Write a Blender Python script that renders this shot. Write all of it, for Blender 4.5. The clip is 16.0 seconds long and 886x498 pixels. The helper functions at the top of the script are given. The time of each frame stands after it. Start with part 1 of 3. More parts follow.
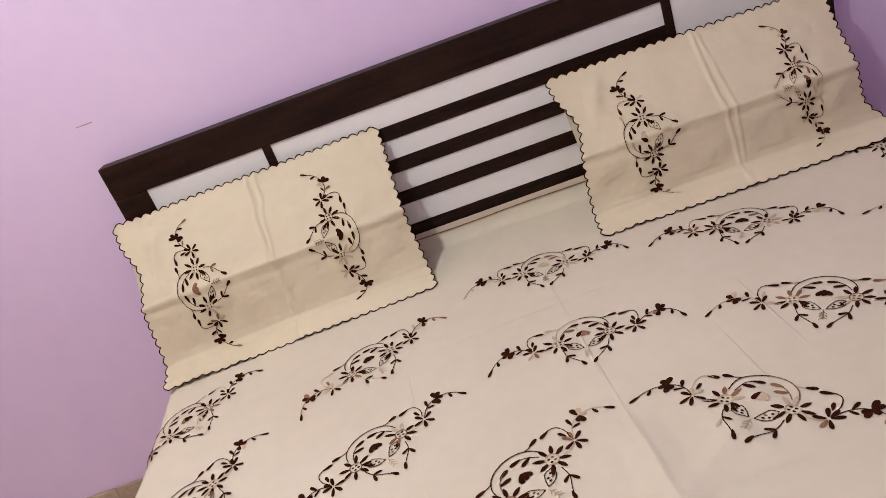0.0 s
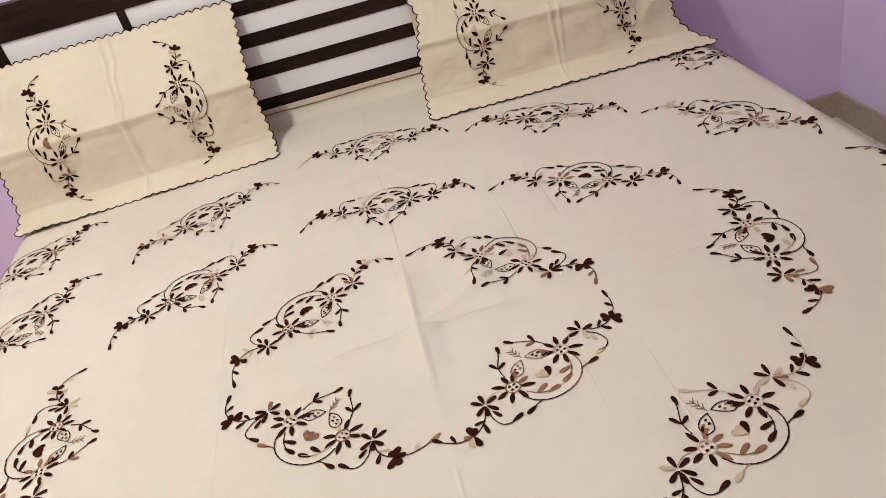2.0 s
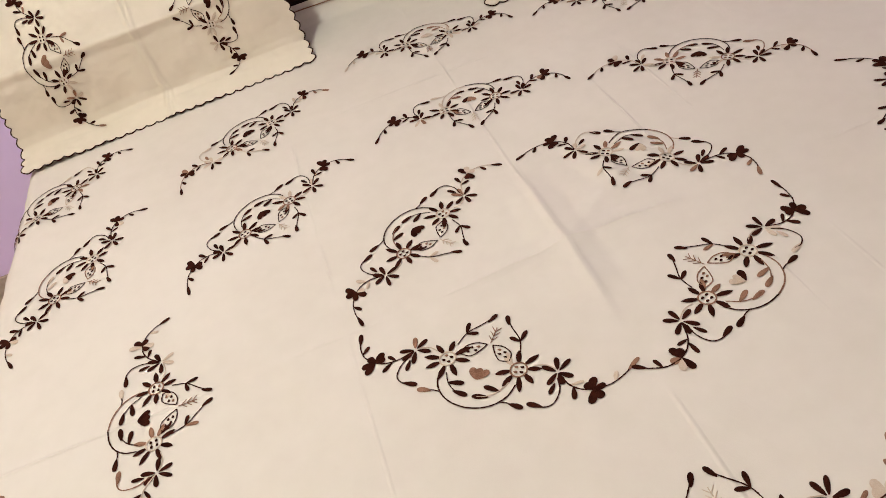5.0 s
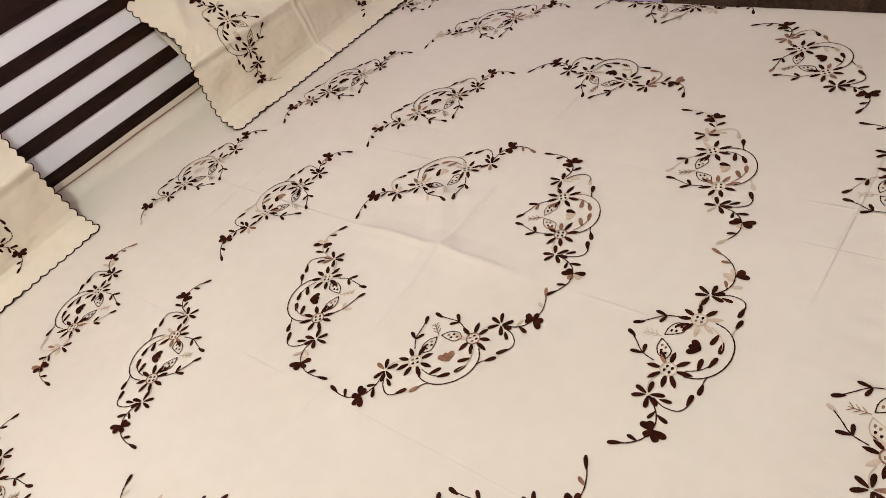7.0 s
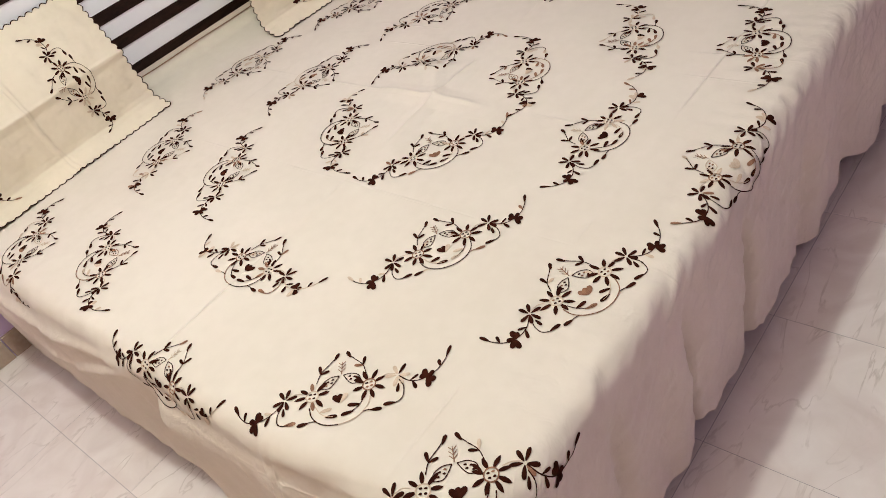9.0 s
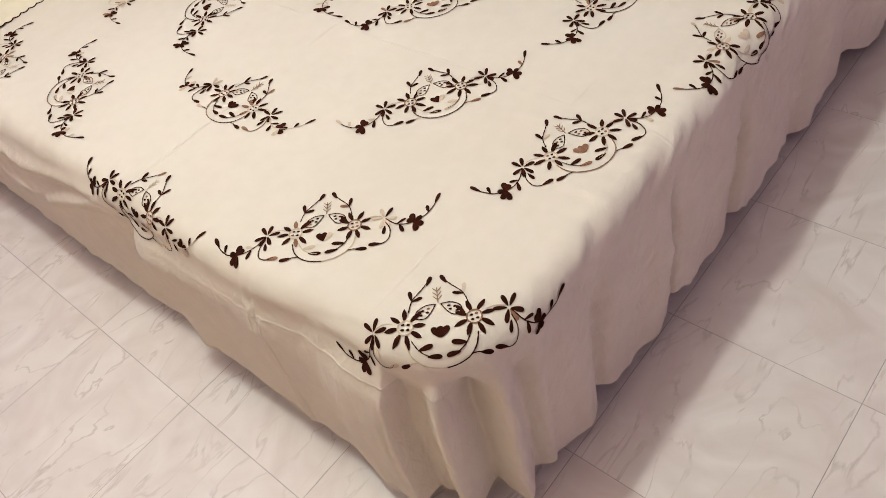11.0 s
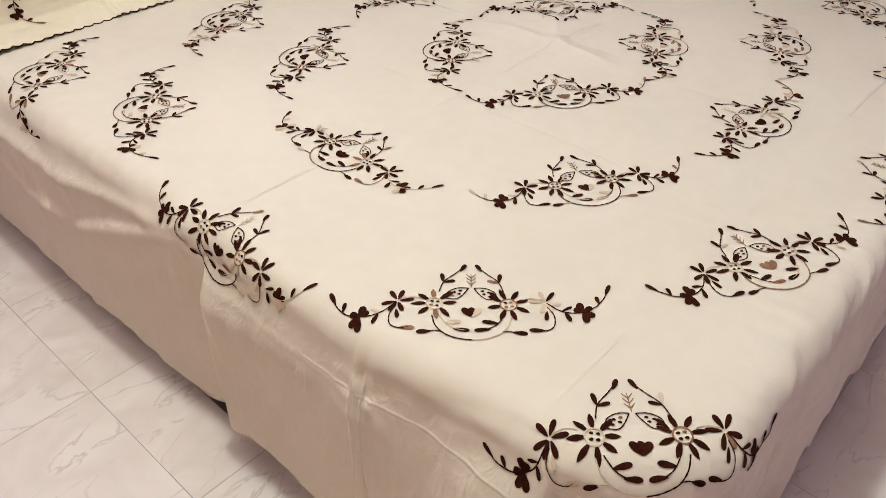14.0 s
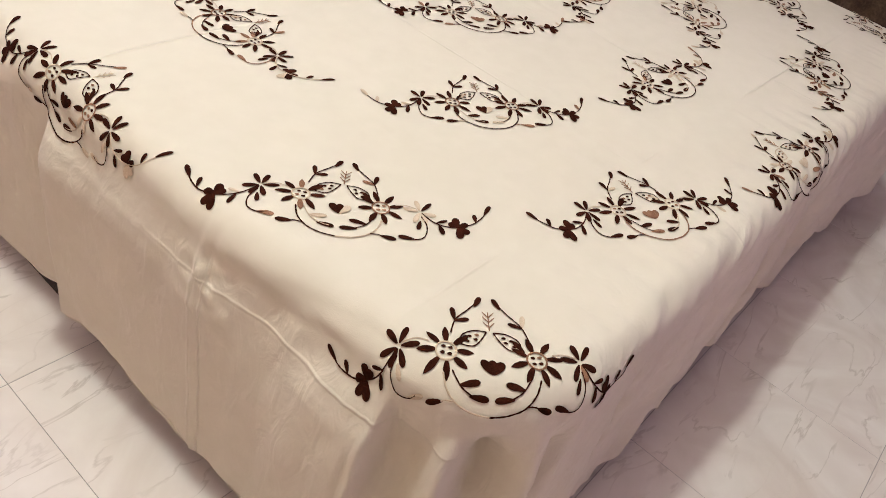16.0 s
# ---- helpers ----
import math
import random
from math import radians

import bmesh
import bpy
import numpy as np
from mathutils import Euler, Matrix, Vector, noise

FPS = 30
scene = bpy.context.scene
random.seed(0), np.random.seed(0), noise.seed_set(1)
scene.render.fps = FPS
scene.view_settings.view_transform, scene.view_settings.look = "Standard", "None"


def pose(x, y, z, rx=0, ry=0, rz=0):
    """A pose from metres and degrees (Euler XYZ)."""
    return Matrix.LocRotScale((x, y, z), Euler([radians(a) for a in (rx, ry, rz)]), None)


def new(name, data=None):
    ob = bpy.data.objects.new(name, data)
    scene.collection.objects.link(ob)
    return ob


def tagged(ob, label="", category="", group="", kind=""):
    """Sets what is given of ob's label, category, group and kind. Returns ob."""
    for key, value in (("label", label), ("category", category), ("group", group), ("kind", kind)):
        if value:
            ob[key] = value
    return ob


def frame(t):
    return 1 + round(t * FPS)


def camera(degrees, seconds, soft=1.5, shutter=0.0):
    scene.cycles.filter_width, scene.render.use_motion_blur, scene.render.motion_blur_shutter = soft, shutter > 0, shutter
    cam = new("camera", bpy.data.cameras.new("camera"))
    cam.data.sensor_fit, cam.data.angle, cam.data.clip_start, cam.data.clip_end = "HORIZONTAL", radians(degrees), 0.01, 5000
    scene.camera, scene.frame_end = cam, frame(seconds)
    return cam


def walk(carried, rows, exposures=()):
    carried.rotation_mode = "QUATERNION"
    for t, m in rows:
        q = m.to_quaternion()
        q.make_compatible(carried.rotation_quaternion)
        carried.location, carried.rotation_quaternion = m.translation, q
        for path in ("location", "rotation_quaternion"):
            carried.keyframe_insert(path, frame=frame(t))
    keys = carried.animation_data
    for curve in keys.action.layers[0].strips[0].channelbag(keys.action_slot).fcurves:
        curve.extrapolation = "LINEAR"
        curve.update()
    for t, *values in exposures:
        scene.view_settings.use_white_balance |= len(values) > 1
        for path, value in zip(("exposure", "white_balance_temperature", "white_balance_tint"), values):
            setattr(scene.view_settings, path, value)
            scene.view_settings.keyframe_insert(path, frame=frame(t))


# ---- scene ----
cam = camera(60.41, 16.0, soft=0.9)
PATH = [
    (0, -0.153, -1.868, 1.427, 63.97, 18.90, -8.34),
    (0.5, -0.130, -1.979, 1.420, 61.56, 17.92, -8.53),
    (1, -0.097, -2.056, 1.404, 58.38, 14.55, -8.79),
    (1.5, -0.040, -2.096, 1.402, 56.59, 14.86, -9.12),
    (2, 0.066, -2.118, 1.383, 55.96, 13.14, -11.12),
    (2.5, 0.126, -2.136, 1.361, 52.68, 12.67, -11.22),
    (3, 0.145, -2.135, 1.344, 49.11, 14.42, -8.15),
    (3.2, 0.124, -2.126, 1.341, 47.29, 14.88, -6.56),
    (5.3, -0.253, -1.838, 1.367, 46.80, 16.12, -22.90),
    (5.5, -0.265, -1.798, 1.380, 45.72, 18.77, -27.84),
    (6, -0.353, -1.735, 1.402, 43.07, 18.06, -39.04),
    (6.5, -0.516, -1.820, 1.476, 44.47, 17.07, -51.84),
    (7, -0.672, -1.944, 1.499, 47.74, 16.28, -53.00),
    (7.5, -0.828, -2.121, 1.525, 48.80, 15.11, -51.32),
    (8, -0.934, -2.218, 1.547, 51.93, 16.53, -50.82),
    (8.5, -1.111, -2.312, 1.539, 50.53, 17.68, -51.76),
    (9, -1.189, -2.396, 1.525, 48.85, 15.62, -51.91),
    (9.5, -1.215, -2.474, 1.498, 46.10, 13.50, -50.58),
    (9.7, -1.227, -2.493, 1.485, 45.15, 13.15, -50.03),
    (11.8, -1.293, -2.176, 1.430, 40.93, 8.81, -50.90),
    (12, -1.326, -2.116, 1.404, 43.70, 7.55, -49.58),
    (12.5, -1.380, -2.045, 1.334, 51.01, 5.68, -50.53),
    (13, -1.404, -2.030, 1.308, 51.75, 3.17, -50.34),
    (13.5, -1.418, -2.021, 1.299, 51.84, 1.68, -49.42),
    (14, -1.440, -2.022, 1.275, 52.07, -0.43, -47.79),
    (14.5, -1.444, -2.026, 1.203, 51.87, -6.34, -45.83),
    (15, -1.444, -2.025, 1.181, 50.05, -11.52, -47.09),
    (15.5, -1.430, -2.033, 1.179, 49.62, -11.71, -47.10),
    (16, -1.404, -2.042, 1.170, 48.88, -12.49, -48.22),
]
walk(cam, [(t, pose(x, y, z, rx, ry, rz)) for t, x, y, z, rx, ry, rz in PATH], exposures=((0, -0.5, 6450, 15.0), (1, -0.27, 6450, 12.0), (2.5, -0.26, 6350, 11.0), (4, -0.25, 6350, 11.0), (6, -0.29, 6350, 10.0), (7, -0.25, 6350, 10.5), (8.5, -0.19, 6230, 9), (9.5, -0.17, 6280, 8), (13, -0.25, 6230, 8), (14.5, -0.2, 6230, 7.5), (16, -0.13, 6260, 7)))
scene.cycles.max_bounces = 6

# ---- light ----
world = bpy.data.worlds.new("room_air")
world.use_nodes = True
world.node_tree.nodes["Background"].inputs[0].default_value = (0.85, 0.88, 1.0, 1)
world.node_tree.nodes["Background"].inputs[1].default_value = 0.02
scene.world = world
scene.view_settings.exposure = 0.0


def bulb(name, place, watts, radius, colour):
    data = bpy.data.lights.new(name, "POINT")
    data.energy, data.shadow_soft_size, data.color = watts, radius, colour
    ob = new(name, data)
    ob.location = place
    return ob


bulb("ceiling_bulb", (-0.92, -1.24, 2.90), 126, 0.07, (0.880, 0.968, 0.905))

# ---- materials ----


def links(mat):
    return mat.node_tree.nodes, mat.node_tree.links


def basic(name, colour, rough=0.6, metal=0.0, spec=0.4):
    mat = bpy.data.materials.new(name)
    mat.use_nodes = True
    b = mat.node_tree.nodes["Principled BSDF"]
    b.inputs["Base Color"].default_value = (*colour, 1)
    b.inputs["Roughness"].default_value = rough
    b.inputs["Metallic"].default_value = metal
    b.inputs["Specular IOR Level"].default_value = spec
    return mat


def mottled(name, low, high, scale=3.0, rough=0.6, bump=0.0, bump_scale=60.0, stretch=(1, 1, 1), detail=6, spec=0.4, fine=0.5, dist=0.004, sheen=0.0):
    """Colour between low and high by a coarse and a fine noise, with a fine bump."""
    mat = basic(name, low, rough, 0, spec)
    n, l = links(mat)
    b = n["Principled BSDF"]
    co = n.new("ShaderNodeTexCoord")
    mp = n.new("ShaderNodeMapping")
    mp.inputs["Scale"].default_value = stretch
    l.new(co.outputs["Object"], mp.inputs[0])
    n1 = n.new("ShaderNodeTexNoise")
    n1.inputs["Scale"].default_value = scale
    n1.inputs["Detail"].default_value = detail
    n2 = n.new("ShaderNodeTexNoise")
    n2.inputs["Scale"].default_value = scale * 14
    n2.inputs["Detail"].default_value = 3
    l.new(mp.outputs[0], n1.inputs["Vector"])
    l.new(mp.outputs[0], n2.inputs["Vector"])
    mx = n.new("ShaderNodeMix")
    mx.inputs[0].default_value = fine
    l.new(n1.outputs[0], mx.inputs[2])
    l.new(n2.outputs[0], mx.inputs[3])
    ramp = n.new("ShaderNodeValToRGB")
    ramp.color_ramp.elements[0].position, ramp.color_ramp.elements[1].position = 0.36, 0.64
    ramp.color_ramp.elements[0].color, ramp.color_ramp.elements[1].color = (*low, 1), (*high, 1)
    l.new(mx.outputs[0], ramp.inputs[0])
    l.new(ramp.outputs[0], b.inputs["Base Color"])
    if bump:
        n3 = n.new("ShaderNodeTexNoise")
        n3.inputs["Scale"].default_value = bump_scale
        n3.inputs["Detail"].default_value = 4
        l.new(mp.outputs[0], n3.inputs["Vector"])
        bp = n.new("ShaderNodeBump")
        bp.inputs["Strength"].default_value = bump
        bp.inputs["Distance"].default_value = dist
        l.new(n3.outputs[0], bp.inputs["Height"])
        l.new(bp.outputs[0], b.inputs["Normal"])
    if sheen:
        b.inputs["Sheen Weight"].default_value = sheen
    return mat


LAVENDER = mottled("lavender_paint", (0.79, 0.60, 0.89), (0.84, 0.66, 0.92), 1.2, 0.5, 0.12, 140, fine=0.25)
# invented peach for an unseen wall, to tint the light it bounces
PEACH_BOUNCE = mottled("peach_bounce_paint", (0.58, 0.425, 0.32), (0.64, 0.48, 0.375), 1.5, 0.7, 0.1, 90)
CEILING = mottled("cream_distemper", (0.55, 0.53, 0.48), (0.61, 0.59, 0.54), 1.5, 0.8, 0.1, 90)
MATTRESS = mottled("ticking", (0.6, 0.55, 0.48), (0.7, 0.65, 0.56), 4, 0.8)


def cotton(name, low, high, creases=()):
    """Washed cotton: faint mottling, weave, soft wrinkles and ironed-in creases (axis, place, width, weight)."""
    mat = mottled(name, low, high, 2.2, 0.85, 0, fine=0.3, spec=0.15)
    n, l = links(mat)
    b = n["Principled BSDF"]
    b.inputs["Sheen Weight"].default_value = 0.08
    co = n.new("ShaderNodeTexCoord")
    sep = n.new("ShaderNodeSeparateXYZ")
    l.new(co.outputs["Object"], sep.inputs[0])

    def fresh(scale, detail, stretch=(1, 1, 1), distortion=0.0):
        mp, tx = n.new("ShaderNodeMapping"), n.new("ShaderNodeTexNoise")
        mp.inputs["Scale"].default_value = stretch
        tx.inputs["Scale"].default_value, tx.inputs["Detail"].default_value, tx.inputs["Distortion"].default_value = scale, detail, distortion
        l.new(co.outputs["Object"], mp.inputs[0])
        l.new(mp.outputs[0], tx.inputs["Vector"])
        return tx.outputs[0]

    def math_node(op, a, c):
        m = n.new("ShaderNodeMath")
        m.operation = op
        for k, value in enumerate((a, c)):
            if isinstance(value, (int, float)):
                m.inputs[k].default_value = value
            else:
                l.new(value, m.inputs[k])
        return m.outputs[0]

    wobble = math_node("MULTIPLY", math_node("SUBTRACT", fresh(5, 2), 0.5), 0.004)
    total = None
    for axis, place, width, weight in creases:
        away = math_node("ABSOLUTE", math_node("ADD", math_node("SUBTRACT", sep.outputs[axis], place), wobble), 0)
        mr = n.new("ShaderNodeMapRange")
        mr.interpolation_type = "SMOOTHSTEP"
        mr.inputs[1].default_value, mr.inputs[2].default_value = 0, width
        mr.inputs[3].default_value, mr.inputs[4].default_value = weight, 0
        l.new(away, mr.inputs[0])
        total = mr.outputs[0] if total is None else math_node("ADD", total, mr.outputs[0])
    patch = n.new("ShaderNodeMapRange")
    patch.inputs[1].default_value, patch.inputs[2].default_value = 0.47, 0.72
    l.new(fresh(3.2, 2), patch.inputs[0])
    height = math_node("MULTIPLY", fresh(13, 5, (1, 0.55, 1), 0.9), 0.55)
    height = math_node("ADD", height, math_node("MULTIPLY", fresh(5, 3, (0.5, 1, 1), 1.2), 0.5))
    height = math_node("ADD", height, math_node("MULTIPLY", fresh(900, 2), 0.06))
    if total is not None:
        height = math_node("ADD", height, math_node("MULTIPLY", total, patch.outputs[0]))
        # creases of the hanging side alone
        below = n.new("ShaderNodeMapRange")
        below.inputs[1].default_value, below.inputs[2].default_value = 0.49, 0.46
        l.new(sep.outputs[2], below.inputs[0])
        south = n.new("ShaderNodeMapRange")
        south.inputs[1].default_value, south.inputs[2].default_value = -1.30, -1.45
        l.new(sep.outputs[1], south.inputs[0])
        west = n.new("ShaderNodeMapRange")
        west.inputs[1].default_value, west.inputs[2].default_value = -0.84, -0.92
        l.new(sep.outputs[0], west.inputs[0])
        rumple = math_node("MULTIPLY", math_node("SUBTRACT", fresh(26, 3, (1, 1, 0.45), 1.5), 0.5), 1.25)
        height = math_node("ADD", height, math_node("MULTIPLY", rumple, below.outputs[0]))
        # slanting wrinkles of the foot side
        turn, squash, slant = n.new("ShaderNodeMapping"), n.new("ShaderNodeMapping"), n.new("ShaderNodeTexNoise")
        turn.inputs["Rotation"].default_value = (0, 0.9, 0)
        squash.inputs["Scale"].default_value = (0.36, 0.6, 1)
        slant.inputs["Scale"].default_value, slant.inputs["Detail"].default_value, slant.inputs["Distortion"].default_value = 26, 3, 0.8
        l.new(co.outputs["Object"], turn.inputs[0])
        l.new(turn.outputs[0], squash.inputs[0])
        l.new(squash.outputs[0], slant.inputs["Vector"])
        foot = n.new("ShaderNodeMapRange")
        foot.inputs[1].default_value, foot.inputs[2].default_value = -1.74, -1.90
        l.new(sep.outputs[1], foot.inputs[0])
        height = math_node("ADD", height, math_node("MULTIPLY", math_node("MULTIPLY", math_node("SUBTRACT", slant.outputs[0], 0.5), 1.6), foot.outputs[0]))
        for axis, place, width in ((1, -1.43, 0.006), (1, -1.452, 0.004), (2, 0.440, 0.004)):
            away = math_node("ABSOLUTE", math_node("ADD", math_node("SUBTRACT", sep.outputs[axis], place), wobble), 0)
            mr = n.new("ShaderNodeMapRange")
            mr.interpolation_type = "SMOOTHSTEP"
            mr.inputs[1].default_value, mr.inputs[2].default_value = 0, width
            mr.inputs[3].default_value, mr.inputs[4].default_value = 0.7, 0
            l.new(away, mr.inputs[0])
            height = math_node("ADD", height, math_node("MULTIPLY", mr.outputs[0], below.outputs[0] if axis == 1 else math_node("MULTIPLY", math_node("MULTIPLY", south.outputs[0], west.outputs[0]), 0.45)))
    bp = n.new("ShaderNodeBump")
    bp.inputs["Strength"].default_value, bp.inputs["Distance"].default_value = 0.75, 0.004
    l.new(height, bp.inputs["Height"])
    l.new(bp.outputs[0], b.inputs["Normal"])
    return mat


CREASES = ((0, 0.030, 0.005, 0.7), (0, -0.335, 0.004, 0.5), (0, 0.265, 0.003, 0.5), (0, 0.365, 0.004, 0.5), (1, -1.063, 0.005, 0.7), (1, -1.705, 0.004, 0.6), (1, -0.42, 0.004, 0.4))
COTTON = cotton("cream_cotton", (0.69, 0.605, 0.49), (0.74, 0.655, 0.54), CREASES)
SHAM = cotton("ivory_cotton", (0.73, 0.625, 0.47), (0.78, 0.675, 0.52))
WOOD = mottled("dark_walnut_wood", (0.007, 0.0027, 0.0018), (0.034, 0.0135, 0.008), 3.0, 0.45, 0.15, 40, (1.5, 14, 14), spec=0.15)
PANEL = mottled("white_laminate", (0.89, 0.855, 0.87), (0.93, 0.90, 0.905), 2.0, 0.4, fine=0.2)
THREAD_DARK = mottled("dark_brown_thread", (0.016, 0.0040, 0.0022), (0.052, 0.0135, 0.007), 60, 0.9, 0.6, 500, spec=0.02, dist=0.001)
THREAD_MID = mottled("tan_thread", (0.18, 0.082, 0.046), (0.36, 0.19, 0.112), 60, 0.8, 0.6, 500, spec=0.1, dist=0.001)
THREAD_PALE = mottled("pale_thread", (0.52, 0.38, 0.26), (0.66, 0.52, 0.385), 60, 0.65, 0.6, 500, spec=0.2, dist=0.001)
GROUT = mottled("grey_grout", (0.30, 0.26, 0.24), (0.42, 0.37, 0.34), 8, 0.9)
SKIRTING = mottled("beige_skirting_tile", (0.37, 0.265, 0.195), (0.50, 0.385, 0.295), 5, 0.35, fine=0.4)
CURTAIN_MARK = mottled("tan_curtain_thread", (0.11, 0.07, 0.045), (0.17, 0.11, 0.075), 30, 0.8)
CURTAIN = mottled("brown_curtain_cloth", (0.062, 0.033, 0.020), (0.135, 0.080, 0.050), 8, 0.8, 0.3, 500, spec=0.2, dist=0.001)


def tile_stone():
    """Pale marbled ceramic, different from tile to tile."""
    mat = basic("marbled_ceramic", (0.6, 0.55, 0.52), 0.22, 0, 0.5)
    n, l = links(mat)
    b = n["Principled BSDF"]
    co, info = n.new("ShaderNodeTexCoord"), n.new("ShaderNodeObjectInfo")
    off = n.new("ShaderNodeVectorMath")
    off.operation = "SCALE"
    off.inputs["Scale"].default_value = 17.0
    cmb = n.new("ShaderNodeCombineXYZ")
    l.new(info.outputs["Random"], cmb.inputs[0])
    l.new(info.outputs["Random"], cmb.inputs[1])
    l.new(cmb.outputs[0], off.inputs[0])
    add = n.new("ShaderNodeVectorMath")
    l.new(co.outputs["Object"], add.inputs[0])
    l.new(off.outputs[0], add.inputs[1])
    big = n.new("ShaderNodeTexNoise")
    big.inputs["Scale"].default_value, big.inputs["Detail"].default_value, big.inputs["Distortion"].default_value = 5.0, 8, 1.6
    vein = n.new("ShaderNodeTexNoise")
    vein.inputs["Scale"].default_value, vein.inputs["Detail"].default_value, vein.inputs["Distortion"].default_value = 4.5, 12, 0.9
    l.new(add.outputs[0], big.inputs["Vector"])
    lean = n.new("ShaderNodeMapping")
    lean.inputs["Rotation"].default_value = (0, 0, 0.5)
    lean.inputs["Scale"].default_value = (0.7, 2.2, 1)
    l.new(add.outputs[0], lean.inputs[0])
    l.new(lean.outputs[0], vein.inputs["Vector"])
    ramp = n.new("ShaderNodeValToRGB")
    ramp.color_ramp.elements[0].position, ramp.color_ramp.elements[1].position = 0.3, 0.7
    ramp.color_ramp.elements[0].color, ramp.color_ramp.elements[1].color = (0.73, 0.63, 0.56, 1), (0.85, 0.77, 0.70, 1)
    l.new(big.outputs[0], ramp.inputs[0])
    band = n.new("ShaderNodeValToRGB")
    e = band.color_ramp.elements
    e[0].position, e[1].position = 0.482, 0.518
    e[0].color, e[1].color = (0, 0, 0, 1), (0, 0, 0, 1)
    mid = e.new(0.5)
    mid.color = (1, 1, 1, 1)
    l.new(vein.outputs[0], band.inputs[0])
    mul = n.new("ShaderNodeMath")
    mul.operation = "MULTIPLY"
    faint = n.new("ShaderNodeMapRange")
    faint.inputs[1].default_value, faint.inputs[2].default_value = 0.42, 0.62
    faint.inputs[3].default_value, faint.inputs[4].default_value = 0.05, 0.45
    l.new(big.outputs[0], faint.inputs[0])
    l.new(faint.outputs[0], mul.inputs[1])
    l.new(band.outputs[0], mul.inputs[0])
    mx = n.new("ShaderNodeMix")
    mx.data_type = "RGBA"
    l.new(mul.outputs[0], mx.inputs[0])
    l.new(ramp.outputs[0], mx.inputs[6])
    mx.inputs[7].default_value = (0.40, 0.30, 0.23, 1)
    l.new(mx.outputs[2], b.inputs["Base Color"])
    return mat


TILE = tile_stone()

# ---- building helpers ----


def part(name, bm, material, parent=None, label="", smooth=False):
    """Links a bmesh as one mesh object; material may be a list."""
    me = bpy.data.meshes.new(name)
    bm.normal_update()
    bm.to_mesh(me)
    bm.free()
    for mt in material if isinstance(material, (list, tuple)) else [material]:
        me.materials.append(mt)
    if smooth:
        for p in me.polygons:
            p.use_smooth = True
    ob = new(name, me)
    ob.parent = parent
    if label:
        ob["label"] = label
    return ob


def box(x0, x1, y0, y1, z0, z1, bevel=0.0, segments=2, bm=None):
    bm = bm or bmesh.new()
    made = bmesh.ops.create_cube(bm, size=1, matrix=Matrix.Translation(((x0 + x1) / 2, (y0 + y1) / 2, (z0 + z1) / 2)) @ Matrix.Diagonal((x1 - x0, y1 - y0, z1 - z0, 1)))
    if bevel:
        edges = list({e for v in made["verts"] for e in v.link_edges})
        bmesh.ops.bevel(bm, geom=edges, offset=bevel, segments=segments, affect="EDGES", profile=0.6)
    return bm


def structure(name, bm, material, label, category):
    return tagged(part(name, bm, material), label, category, kind="structure")


# ---- the room ----
WALL_TURN = -2.4
ROOM_L, ROOM_R, ROOM_B, ROOM_H = -2.15, 1.612, -4.3, 3.10


bm = box(-2.6, 2.2, 0.0, 0.15, -0.1, ROOM_H)
wall = structure("wall_north", bm, LAVENDER, "lavender painted plaster wall behind the headboard", "wall")
wall.matrix_world = pose(0, 0.156, 0, 0, 0, WALL_TURN)
structure("wall_east", box(ROOM_R, ROOM_R + 0.15, ROOM_B, 0.3, -0.1, ROOM_H), LAVENDER, "lavender painted plaster side wall", "wall")
# west wall is never in view; its peach warms the bed's shaded side
structure("wall_west", box(ROOM_L - 0.15, ROOM_L, ROOM_B, 0.4, -0.1, ROOM_H), PEACH_BOUNCE, "unseen side wall, coloured peach to bounce warm light onto the bed", "wall")
structure("wall_south", box(ROOM_L - 0.15, ROOM_R + 0.15, ROOM_B - 0.15, ROOM_B, -0.1, ROOM_H), LAVENDER, "lavender painted plaster wall", "wall")
structure("ceiling", box(ROOM_L - 0.2, ROOM_R + 0.2, ROOM_B - 0.2, 0.5, ROOM_H, ROOM_H + 0.1), CEILING, "plain cream painted ceiling", "ceiling")
floor = structure("floor", box(ROOM_L - 0.1, ROOM_R + 0.1, ROOM_B - 0.1, 0.45, -0.1, -0.0008), GROUT, "pale marbled square floor tiles with thin grey joints", "floor")

part("scratch", box(-0.96, -0.915, -0.0015, 0.001, 1.180, 1.182), SKIRTING, wall, "thin scratch in the paint")

# ---- the bed ----
TOP = 0.542
X0, X1, YF, YH = -0.968, 1.016, -1.916, 0.07
HEAD_TURN = -2.4


SLATS = (0.894, 0.802, 0.708, 0.606)


